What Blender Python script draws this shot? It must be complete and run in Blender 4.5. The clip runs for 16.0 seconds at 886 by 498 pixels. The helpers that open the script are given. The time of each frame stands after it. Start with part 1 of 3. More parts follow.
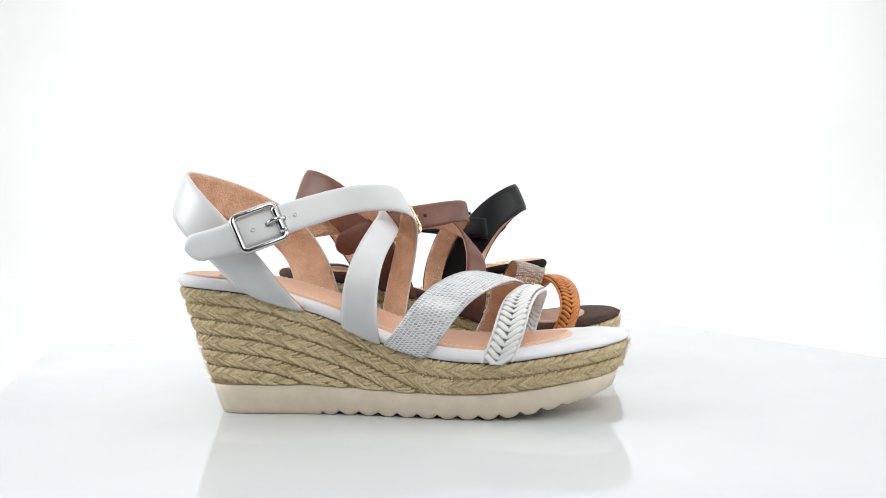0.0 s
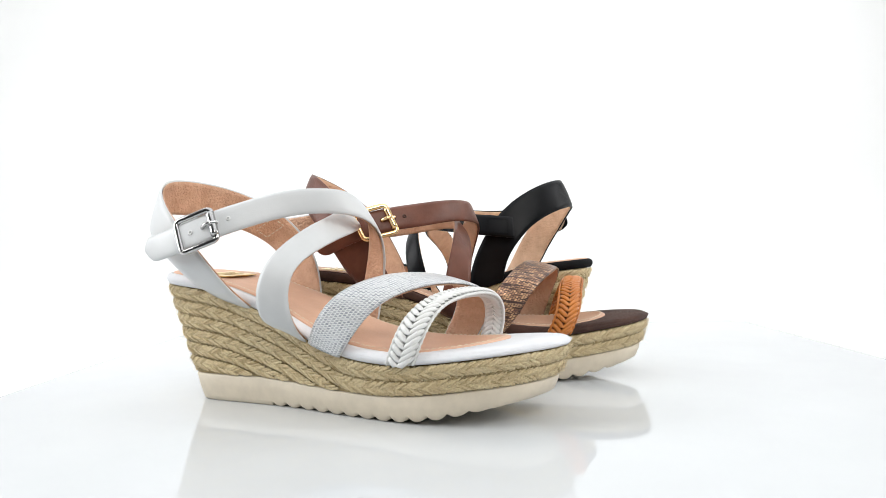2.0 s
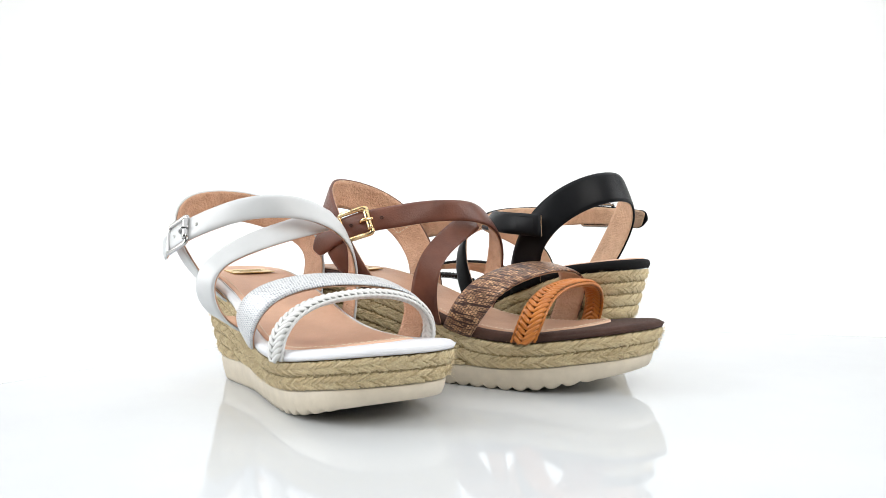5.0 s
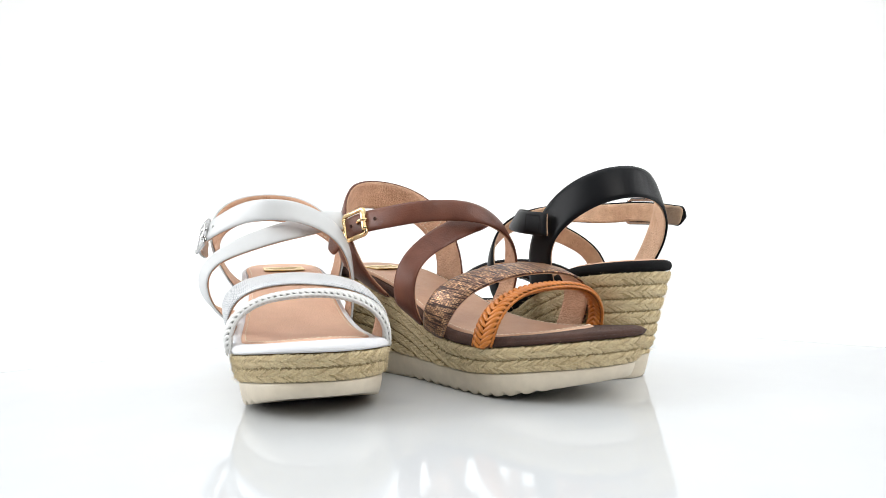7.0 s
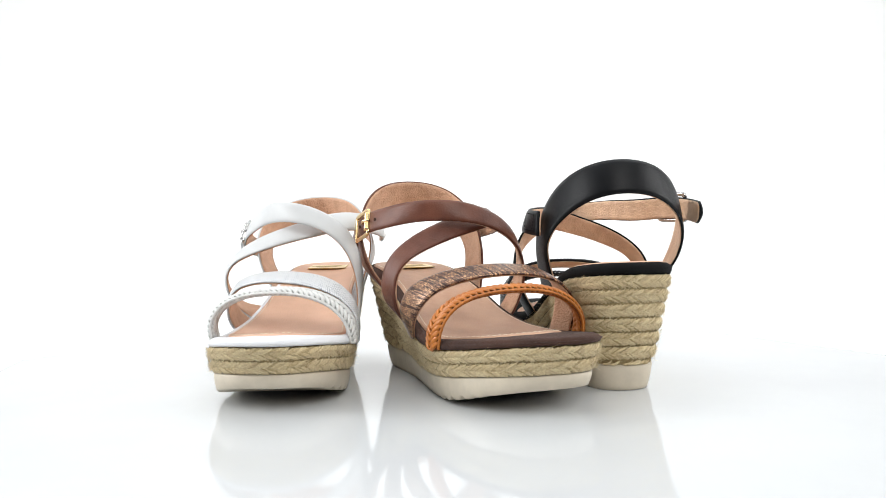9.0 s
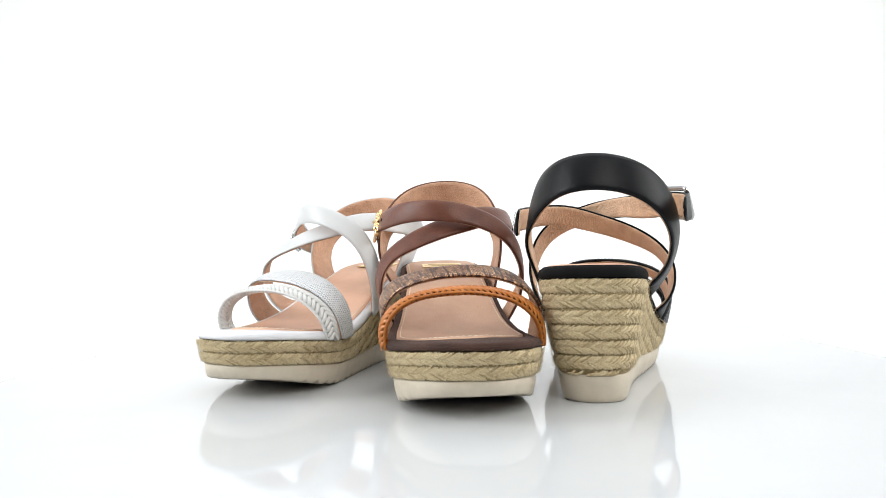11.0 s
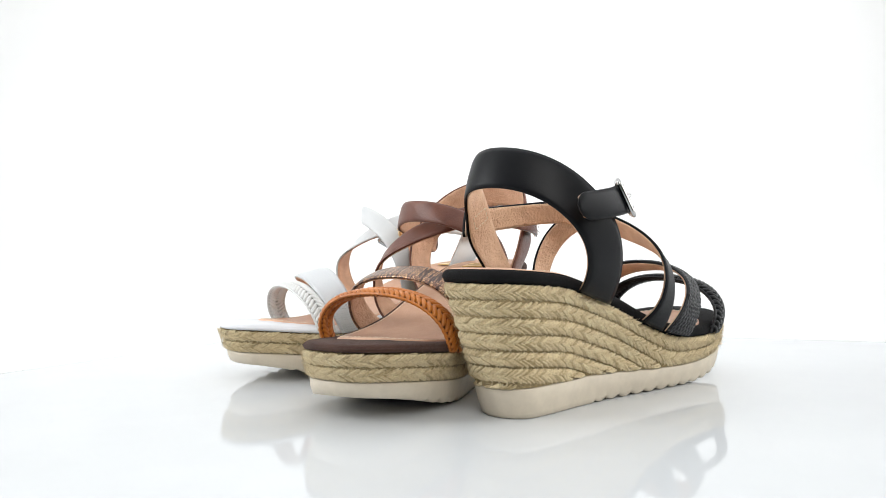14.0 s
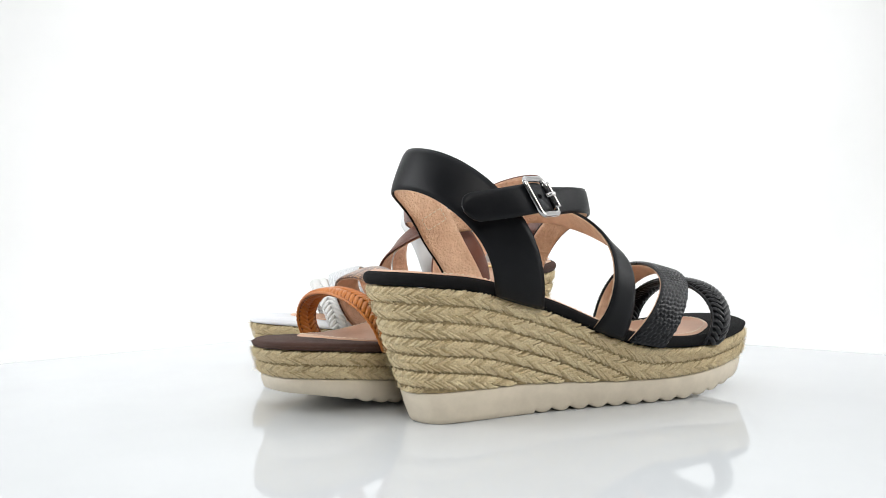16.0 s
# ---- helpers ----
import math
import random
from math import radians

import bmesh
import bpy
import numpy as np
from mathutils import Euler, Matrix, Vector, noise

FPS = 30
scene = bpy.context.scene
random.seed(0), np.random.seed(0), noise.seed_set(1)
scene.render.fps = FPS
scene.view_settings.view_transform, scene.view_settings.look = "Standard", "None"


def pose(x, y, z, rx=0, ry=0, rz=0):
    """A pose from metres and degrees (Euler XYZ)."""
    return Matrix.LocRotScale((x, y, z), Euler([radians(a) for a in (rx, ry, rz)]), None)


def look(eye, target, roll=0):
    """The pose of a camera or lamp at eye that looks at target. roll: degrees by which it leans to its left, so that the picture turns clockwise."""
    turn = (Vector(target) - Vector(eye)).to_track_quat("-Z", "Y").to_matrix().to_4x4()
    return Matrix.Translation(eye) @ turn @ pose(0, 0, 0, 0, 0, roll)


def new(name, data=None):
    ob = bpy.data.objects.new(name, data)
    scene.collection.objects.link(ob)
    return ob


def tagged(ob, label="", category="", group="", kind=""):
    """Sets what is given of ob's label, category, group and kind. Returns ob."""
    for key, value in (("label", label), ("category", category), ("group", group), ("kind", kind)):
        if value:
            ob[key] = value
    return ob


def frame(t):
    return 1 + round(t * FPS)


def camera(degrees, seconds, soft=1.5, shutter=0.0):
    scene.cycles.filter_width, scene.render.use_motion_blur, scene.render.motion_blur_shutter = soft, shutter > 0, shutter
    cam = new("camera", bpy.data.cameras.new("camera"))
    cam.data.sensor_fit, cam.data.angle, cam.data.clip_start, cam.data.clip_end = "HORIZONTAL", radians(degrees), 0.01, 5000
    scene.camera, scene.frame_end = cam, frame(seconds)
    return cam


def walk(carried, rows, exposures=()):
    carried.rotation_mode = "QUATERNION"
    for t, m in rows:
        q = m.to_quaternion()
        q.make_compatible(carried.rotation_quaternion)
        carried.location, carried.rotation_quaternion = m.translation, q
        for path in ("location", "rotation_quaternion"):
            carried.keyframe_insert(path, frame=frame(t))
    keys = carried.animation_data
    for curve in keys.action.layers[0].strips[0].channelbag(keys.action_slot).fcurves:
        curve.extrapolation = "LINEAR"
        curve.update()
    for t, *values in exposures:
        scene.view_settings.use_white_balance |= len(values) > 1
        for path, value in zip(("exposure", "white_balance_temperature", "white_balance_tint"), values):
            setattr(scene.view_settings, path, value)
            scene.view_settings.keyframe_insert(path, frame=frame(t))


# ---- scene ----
# Three wedge sandals turn on a white acrylic board in front of a still camera, in a white photo studio.
SECONDS = 16.0
TURN = -9.6314            # degrees a second, seen from above
EYE = Vector((0.0, -0.5, 0.0873))

# ---- camera ----
cam = camera(60.45, SECONDS, soft=0.8)
CAM_POSE = look(EYE, EYE + Vector((0.009524, 0.999953, -0.002016)), -1.285)
walk(cam, [(0.0, CAM_POSE), (SECONDS, CAM_POSE)], exposures=[(0.0, 0.0), (2.0, 0.06), (4.0, 0.11), (8.0, 0.13), (12.5, 0.1), (14.5, 0.05), (SECONDS, 0.01)])

# ---- light ----
world = bpy.data.worlds.new("studio_air")
scene.world = world
world.use_nodes = True
world.node_tree.nodes["Background"].inputs[0].default_value = (0.93, 0.97, 1.0, 1)
world.node_tree.nodes["Background"].inputs[1].default_value = 0.25


def softbox(name, eye, target, sx, sy, watts, colour=(1, 1, 1)):
    lamp = bpy.data.lights.new(name, "AREA")
    lamp.shape, lamp.size, lamp.size_y, lamp.energy, lamp.color = "RECTANGLE", sx, sy, watts, colour
    ob = new(name, lamp)
    ob.matrix_world = look(eye, target)
    return ob


softbox("softbox_top", (0.0, -0.05, 1.3), (0, 0.0, 0), 2.1, 1.8, 16, (0.955, 0.98, 1.0))
# unseen fill lamp, added to brighten the faces turned to the camera
softbox("added_front_fill", (0.3, -1.4, 1.0), (0, 0, 0.06), 0.9, 0.8, 15, (1, 0.98, 0.945))
softbox("softbox_side", (-1.1, -0.1, 0.5), (0, 0.05, 0.05), 0.6, 0.7, 10.0, (0.97, 0.985, 1))
softbox("softbox_side", (1.1, -0.1, 0.5), (0, 0.05, 0.05), 0.7, 0.7, 6.0)
softbox("softbox_back", (0.0, 0.75, 1.25), (0, 1.35, 0.45), 2.4, 0.5, 8.6, (0.97, 0.985, 1.0))


# ---- materials ----
def mat(name):
    m = bpy.data.materials.new(name)
    m.use_nodes = True
    nt = m.node_tree
    return m, nt, nt.nodes["Principled BSDF"]


def node(nt, kind, **kw):
    n = nt.nodes.new(kind)
    for k, v in kw.items():
        n.inputs[k.replace("_", " ")].default_value = v
    return n


def ramp(nt, fac, stops):
    n = nt.nodes.new("ShaderNodeValToRGB")
    el = n.color_ramp.elements
    while len(el) < len(stops):
        el.new(0.5)
    for e, (p, c) in zip(el, stops):
        e.position, e.color = p, (*c, 1)
    nt.links.new(fac, n.inputs["Fac"])
    return n.outputs["Color"]


def coords(nt, uv=False):
    n = nt.nodes.new("ShaderNodeTexCoord")
    return n.outputs["UV" if uv else "Object"]


def bump(nt, height, bsdf, strength, distance, chain=None):
    b = node(nt, "ShaderNodeBump", Strength=strength, Distance=distance)
    nt.links.new(height, b.inputs["Height"])
    if chain:
        nt.links.new(chain, b.inputs["Normal"])
    nt.links.new(b.outputs["Normal"], bsdf.inputs["Normal"])
    return b.outputs["Normal"]


def noise_tex(nt, co, scale, detail=4.0, rough=0.6):
    n = node(nt, "ShaderNodeTexNoise", Scale=scale, Detail=detail, Roughness=rough)
    nt.links.new(co, n.inputs["Vector"])
    return n.outputs["Fac"]


def leather(name, dark, light, roughness, grain=1400.0, depth=0.0003, patch=60.0, strength=0.35, wrinkle=0.0, sheen=0.0, gloss=0.5):
    m, nt, b = mat(name)
    co = coords(nt)
    big = noise_tex(nt, co, patch, 5.0)
    col = ramp(nt, big, [(0.3, dark), (0.72, light)])
    nt.links.new(col, b.inputs["Base Color"])
    fine = noise_tex(nt, co, grain, 3.0)
    nrm = bump(nt, fine, b, strength, depth)
    if wrinkle:
        mid = noise_tex(nt, co, 620.0, 3.0)
        nrm = bump(nt, mid, b, wrinkle, 0.003, nrm)
    rr = node(nt, "ShaderNodeMapRange", To_Min=roughness - 0.06, To_Max=roughness + 0.08)
    nt.links.new(big, rr.inputs["Value"])
    nt.links.new(rr.outputs["Result"], b.inputs["Roughness"])
    b.inputs["Sheen Weight"].default_value = sheen
    b.inputs["Specular IOR Level"].default_value = gloss
    return m


def plain(name, colour, roughness, metal=0.0, speck=0.06, scale=300.0, depth=0.0001):
    m, nt, b = mat(name)
    co = coords(nt)
    n = noise_tex(nt, co, scale, 4.0)
    lo, hi = [c * (1 - speck) for c in colour], [min(1, c * (1 + speck)) for c in colour]
    nt.links.new(ramp(nt, n, [(0.35, lo), (0.65, hi)]), b.inputs["Base Color"])
    b.inputs["Roughness"].default_value, b.inputs["Metallic"].default_value = roughness, metal
    bump(nt, n, b, 0.15, depth)
    return m


def jute_material():
    m, nt, b = mat("jute")
    co = coords(nt)
    geo = nt.nodes.new("ShaderNodeNewGeometry")
    patch = noise_tex(nt, co, 45.0, 4.0)
    fibre = noise_tex(nt, co, 1100.0, 3.0, 0.7)
    isl = ramp(nt, geo.outputs["Random Per Island"], [(0.0, (0.56, 0.43, 0.225)), (0.28, (0.83, 0.68, 0.41)), (1.0, (0.96, 0.84, 0.56))])
    mix = nt.nodes.new("ShaderNodeMix")
    mix.data_type, mix.blend_type = "RGBA", "MULTIPLY"
    mix.inputs["Factor"].default_value = 0.55
    nt.links.new(isl, mix.inputs["A"])
    nt.links.new(ramp(nt, fibre, [(0.36, (0.56, 0.48, 0.36)), (0.58, (1, 1, 1))]), mix.inputs["B"])
    mix2 = nt.nodes.new("ShaderNodeMix")
    mix2.data_type, mix2.blend_type = "RGBA", "MULTIPLY"
    mix2.inputs["Factor"].default_value = 0.35
    nt.links.new(mix.outputs["Result"], mix2.inputs["A"])
    nt.links.new(ramp(nt, patch, [(0.3, (0.78, 0.72, 0.6)), (0.65, (1, 1, 1))]), mix2.inputs["B"])
    nt.links.new(mix2.outputs["Result"], b.inputs["Base Color"])
    b.inputs["Roughness"].default_value = 0.85
    b.inputs["Sheen Weight"].default_value = 0.15
    hairs = noise_tex(nt, co, 2600.0, 2.0, 0.7)
    nrm = bump(nt, fibre, b, 1.0, 0.0012)
    bump(nt, hairs, b, 0.5, 0.0005, nrm)
    return m


def scales(name, base, line, glint, metal, roughness, bands, wide, tall, relief=0.5, band=(0.47, 0.55), depth=0.0005, seam=0.16):
    """Reptile-print strap: rows of small raised scales on the strap's own length and width, in mm."""
    m, nt, b = mat(name)
    uv = coords(nt, True)
    warp = nt.nodes.new("ShaderNodeMix")
    warp.data_type, warp.blend_type = "RGBA", "LINEAR_LIGHT"
    warp.inputs["Factor"].default_value = 0.0005
    wn = node(nt, "ShaderNodeTexNoise", Scale=160.0, Detail=2.0)
    nt.links.new(uv, wn.inputs["Vector"])
    nt.links.new(uv, warp.inputs["A"])
    nt.links.new(wn.outputs["Color"], warp.inputs["B"])
    br = node(nt, "ShaderNodeTexBrick", Scale=1000.0, Color1=(*base, 1), Color2=(*glint, 1), Mortar=(*line, 1))
    br.inputs["Mortar Size"].default_value, br.inputs["Mortar Smooth"].default_value = seam, 0.6
    br.inputs["Brick Width"].default_value, br.inputs["Row Height"].default_value = wide, tall
    nt.links.new(warp.outputs["Result"], br.inputs["Vector"])
    stretch = nt.nodes.new("ShaderNodeMapping")
    stretch.inputs["Scale"].default_value = (560.0, 55.0, 1.0)
    nt.links.new(uv, stretch.inputs["Vector"])
    streak = noise_tex(nt, stretch.outputs["Vector"], 1.0, 3.0)
    mix = nt.nodes.new("ShaderNodeMix")
    mix.data_type = "RGBA"
    fac = ramp(nt, streak, [(band[0], (0, 0, 0)), (band[1], (1, 1, 1))])
    nt.links.new(fac, mix.inputs["Factor"])
    nt.links.new(br.outputs["Color"], mix.inputs["A"])
    mix.inputs["B"].default_value = (*bands, 1)
    nt.links.new(mix.outputs["Result"], b.inputs["Base Color"])
    mm = node(nt, "ShaderNodeMapRange", To_Min=metal, To_Max=metal * 0.25)
    nt.links.new(br.outputs["Fac"], mm.inputs["Value"])
    nt.links.new(mm.outputs["Result"], b.inputs["Metallic"])
    b.inputs["Roughness"].default_value = roughness
    inv = node(nt, "ShaderNodeMapRange", To_Min=1.0, To_Max=0.0)
    nt.links.new(br.outputs["Fac"], inv.inputs["Value"])
    bump(nt, inv.outputs["Result"], b, relief, depth)
    return m


JUTE = jute_material()
RUBBER = plain("sole_rubber", (0.57, 0.505, 0.40), 0.5, speck=0.05, scale=120.0, depth=0.0003)
CORE = plain("wedge_core", (0.40, 0.30, 0.155), 0.95, speck=0.3, scale=500.0)
LIGHT_LINING = leather("lining_beige", (0.62, 0.39, 0.25), (0.80, 0.56, 0.38), 0.55, 800.0, 0.0010, 130.0, 0.8, wrinkle=0.6)
LINING = leather("lining_tan", (0.56, 0.315, 0.195), (0.73, 0.455, 0.30), 0.55, 800.0, 0.0010, 130.0, 0.8, wrinkle=0.6)
INSOLE_TAN = leather("insole_tan", (0.57, 0.34, 0.225), (0.70, 0.445, 0.31), 0.5, 900.0, 0.0004, 40.0, 0.4, wrinkle=0.15)
INSOLE_BROWN = leather("insole_brown", (0.43, 0.25, 0.16), (0.57, 0.36, 0.245), 0.5, 900.0, 0.0004, 40.0, 0.4, wrinkle=0.15)
THREAD = plain("thread_cream", (0.72, 0.62, 0.48), 0.8)
GOLD_FOIL = plain("gold_foil", (0.80, 0.60, 0.24), 0.28, metal=0.85, scale=200.0)
FOIL_INK = plain("foil_print", (0.48, 0.33, 0.12), 0.4, metal=0.5)
SILVER = plain("buckle_steel", (0.48, 0.475, 0.47), 0.17, metal=1.0)
BRASS = plain("buckle_brass", (0.84, 0.62, 0.33), 0.18, metal=1.0)
WHITE_LEATHER = leather("white_leather", (0.535, 0.55, 0.555), (0.60, 0.61, 0.615), 0.4, 1800.0, 0.0002, 35.0, 0.25)
BROWN_LEATHER = leather("brown_leather", (0.085, 0.028, 0.0165), (0.165, 0.058, 0.034), 0.36, 900.0, 0.0005, 50.0, 0.5, gloss=0.34)
BLACK_LEATHER = leather("black_leather", (0.003, 0.0035, 0.0045), (0.007, 0.0075, 0.009), 0.38, 1500.0, 0.0003, 50.0, 0.35, gloss=0.14)
WHITE_COVER = leather("white_cover", (0.63, 0.64, 0.665), (0.71, 0.72, 0.74), 0.6, 1500.0, 0.0004, 60.0, 0.5, wrinkle=0.12)
BROWN_SUEDE = leather("brown_suede", (0.034, 0.016, 0.0115), (0.078, 0.038, 0.027), 0.85, 1700.0, 0.0006, 45.0, 0.8, sheen=0.04, gloss=0.25)
BLACK_SUEDE = leather("black_suede", (0.004, 0.004, 0.004), (0.010, 0.010, 0.011), 0.9, 1700.0, 0.0005, 60.0, 0.6, gloss=0.15)
WHITE_SNAKE = scales("white_snake_print", (0.27, 0.29, 0.32), (0.72, 0.73, 0.73), (0.48, 0.50, 0.53), 0.2, 0.32, (0.62, 0.63, 0.64), 1.4, 2.0, 0.4, (0.52, 0.64), seam=0.32)
BROWN_SNAKE = scales("copper_snake_print", (0.21, 0.10, 0.065), (0.045, 0.02, 0.017), (0.68, 0.41, 0.22), 0.42, 0.3, (0.05, 0.024, 0.021), 1.8, 1.7, 0.3, (0.5, 0.56), seam=0.24)
BLACK_SNAKE = leather("black_reptile_grain", (0.004, 0.0045, 0.0055), (0.011, 0.012, 0.014), 0.27, 1600.0, 0.0002, 70.0, 0.3, gloss=0.22)
WHITE_PLAIT = leather("white_plait", (0.62, 0.625, 0.61), (0.71, 0.71, 0.70), 0.4, 1600.0, 0.0002, 80.0)
TAN_PLAIT = leather("tan_plait", (0.37, 0.108, 0.014), (0.57, 0.195, 0.032), 0.34, 1300.0, 0.0002, 90.0)
# darkened plait colours: the shade between the leaves, painted on the band below
TAN_SHADE_BACKING = leather("tan_shade_backing", (0.10, 0.03, 0.008), (0.17, 0.055, 0.014), 0.7, 1300.0, 0.0002, 90.0)
WHITE_SHADE_BACKING = leather("white_shade_backing", (0.44, 0.44, 0.425), (0.54, 0.54, 0.52), 0.6, 1600.0, 0.0002, 80.0)
BLACK_PLAIT = leather("black_plait", (0.004, 0.0045, 0.005), (0.010, 0.0105, 0.012), 0.28, 1300.0, 0.0002, 90.0, gloss=0.25)


def acrylic():
    m, nt, b = mat("white_acrylic")
    co = coords(nt)
    n = noise_tex(nt, co, 6.0, 5.0)
    nt.links.new(ramp(nt, n, [(0.3, (0.535, 0.555, 0.57)), (0.7, (0.575, 0.595, 0.61))]), b.inputs["Base Color"])
    r = node(nt, "ShaderNodeMapRange", To_Min=0.03, To_Max=0.07)
    nt.links.new(noise_tex(nt, co, 25.0, 6.0), r.inputs["Value"])
    nt.links.new(r.outputs["Result"], b.inputs["Roughness"])
    b.inputs["IOR"].default_value = 1.34
    bump(nt, noise_tex(nt, co, 14.0, 2.0), b, 0.02, 0.001)
    return m


def paper():
    m, nt, b = mat("white_backdrop_cloth")
    co = coords(nt)
    n = noise_tex(nt, co, 3.0, 5.0)
    nt.links.new(ramp(nt, n, [(0.3, (0.86, 0.865, 0.86)), (0.7, (0.90, 0.90, 0.895))]), b.inputs["Base Color"])
    b.inputs["Roughness"].default_value = 0.9
    bump(nt, noise_tex(nt, co, 2.2, 3.0), b, 0.3, 0.05)
    return m


ACRYLIC, CLOTH = acrylic(), paper()
ROOM = plain("dim_room_paint", (0.09, 0.092, 0.095), 0.8, speck=0.1, scale=4.0)


# ---- mesh helpers ----
def mesh_of(name, verts, faces, material, smooth=True, uvs=None):
    me = bpy.data.meshes.new(name)
    me.from_pydata([tuple(v) for v in verts], [], faces)
    me.materials.append(material)
    if smooth:
        me.polygons.foreach_set("use_smooth", [True] * len(me.polygons))
    if uvs is not None:
        layer = me.uv_layers.new(name="UVMap")
        for lp in me.loops:
            layer.data[lp.index].uv = uvs[lp.vertex_index]
    me.update()
    return me


def tidy(me):
    bm = bmesh.new()
    bm.from_mesh(me)
    bmesh.ops.recalc_face_normals(bm, faces=bm.faces)
    bm.to_mesh(me)
    bm.free()
    return me


def part(name, me, parent, label="", kind=""):
    ob = new(name, me)
    ob.parent = parent
    return tagged(ob, label, kind=kind)


def spline(points, n, closed=False):
    """Catmull-Rom through a few points, n samples evenly along the length."""
    p = np.array(points, float)
    k = len(p)
    out = []
    for i in range(k if closed else k - 1):
        if closed:
            a, b, c, d = p[(i - 1) % k], p[i], p[(i + 1) % k], p[(i + 2) % k]
        else:
            b, c = p[i], p[i + 1]
            a = p[i - 1] if i else 2 * b - c
            d = p[i + 2] if i + 2 < k else 2 * c - b
        for t in np.linspace(0, 1, 24, endpoint=False):
            out.append(0.5 * (2 * b + (c - a) * t + (2 * a - 5 * b + 4 * c - d) * t * t + (3 * b - a - 3 * c + d) * t ** 3))
    out.append(p[0] if closed else p[-1])
    out = np.array(out)
    s = np.concatenate([[0], np.cumsum(np.linalg.norm(np.diff(out, axis=0), axis=1))])
    want = np.linspace(0, s[-1], n + 1)[:-1] if closed else np.linspace(0, s[-1], n)
    return np.stack([np.interp(want, s, out[:, j]) for j in range(p.shape[1])], 1), s[-1]


def paired(edge_a, edge_b, n):
    """Both edges of a strap, sampled at the same shares of their control points."""
    both = np.concatenate([np.array(edge_a, float), np.array(edge_b, float)], 1)
    q, length = spline(both, n)
    return q[:, :3] / 1000, q[:, 3:] / 1000


def unit(v):
    return v / (np.linalg.norm(v, axis=-1, keepdims=True) + 1e-12)


def smoothed(v, sigma):
    """Gaussian smoothing along a strap that leaves its ends in place."""
    n, r = len(v), int(3 * sigma)
    k = np.exp(-0.5 * (np.arange(-r, r + 1) / sigma) ** 2)
    k /= k.sum()
    pad = np.concatenate([2 * v[0] - v[r:0:-1], v, 2 * v[-1] - v[-2:-r - 2:-1]])
    return np.stack([np.convolve(pad[:, j], k, "valid") for j in range(v.shape[1])], 1)


def strap_frames(edge_a, edge_b, n):
    a, b = paired(edge_a, edge_b, n)
    mid, half = smoothed((a + b) / 2, n / 22), smoothed((b - a) / 2, n / 11)
    size = np.linalg.norm(half, axis=1, keepdims=True)
    half *= (0.5 * np.median(size) + 0.5 * smoothed(size, n / 9)) / size
    a, b = mid - half, mid + half
    tan = unit(np.gradient(mid, axis=0))
    nrm = unit(np.cross(tan, b - a))
    centre = np.array([mid[:, 0].mean(), 0.0, 0.06])
    if ((mid - centre) * nrm).sum() < 0:
        nrm = -nrm
    return a, b, mid, tan, nrm


def reptile(run, side):
    """Height of raised scales on a strap: staggered rows that lie across it."""
    row = run / 0.0024 + 0.16 * math.sin(side * 900)
    k = math.floor(row)
    f, g = row - k, (side / 0.0029 + 0.5 * (k % 2) + 0.13 * math.sin(k * 2.7)) % 1.0
    return 0.0007 * (math.sin(math.pi * f) ** 0.6) * (math.sin(math.pi * g) ** 0.45) * (0.75 + 0.25 * f)


def ribbon(name, a, b, nrm, lo, hi, material, across=8, crown=0.0005, round_edge=0.45, inset=0.0, grain=None):
    """A strap between two edge lines, from lo to hi along its normal, with rounded edges."""
    n = len(a)
    prof = []
    for j in range(across + 1):
        f = j / across
        e = min(f, 1 - f) * across
        prof.append((f, 1.0 if e >= 1 else round_edge + (1 - round_edge) * e))
    verts, uvs, faces = [], [], []
    width = np.linalg.norm(b - a, axis=1)
    run = np.concatenate([[0], np.cumsum(np.linalg.norm(np.diff((a + b) / 2, axis=0), axis=1))])
    for i in range(n):
        ins = inset / max(width[i], 1e-6)
        mid = (lo + hi) / 2
        for side in (1, 0):
            for f, r in prof:
                g = ins + f * (1 - 2 * ins)
                h = (mid + (hi - mid) * r + crown * 4 * f * (1 - f)) if side else (mid - (mid - lo) * r + crown * 4 * f * (1 - f))
                if grain and side and 0 < f < 1:
                    h += grain(run[i], g * width[i])
                verts.append(a[i] * (1 - g) + b[i] * g + nrm[i] * h)
                uvs.append((run[i], g * width[i]))
    m = across + 1
    ring = 2 * m
    for i in range(n - 1):
        o, p = i * ring, (i + 1) * ring
        for j in range(across):
            faces.append((o + j, o + j + 1, p + j + 1, p + j))
            faces.append((o + m + j + 1, o + m + j, p + m + j, p + m + j + 1))
        faces.append((o, p, p + m, o + m))
        faces.append((o + across, o + m + across, p + m + across, p + across))
    for o in (0, (n - 1) * ring):
        for j in range(across):
            faces.append((o + j, o + j + 1, o + m + j + 1, o + m + j))
    return tidy(mesh_of(name, verts, faces, material, uvs=uvs))


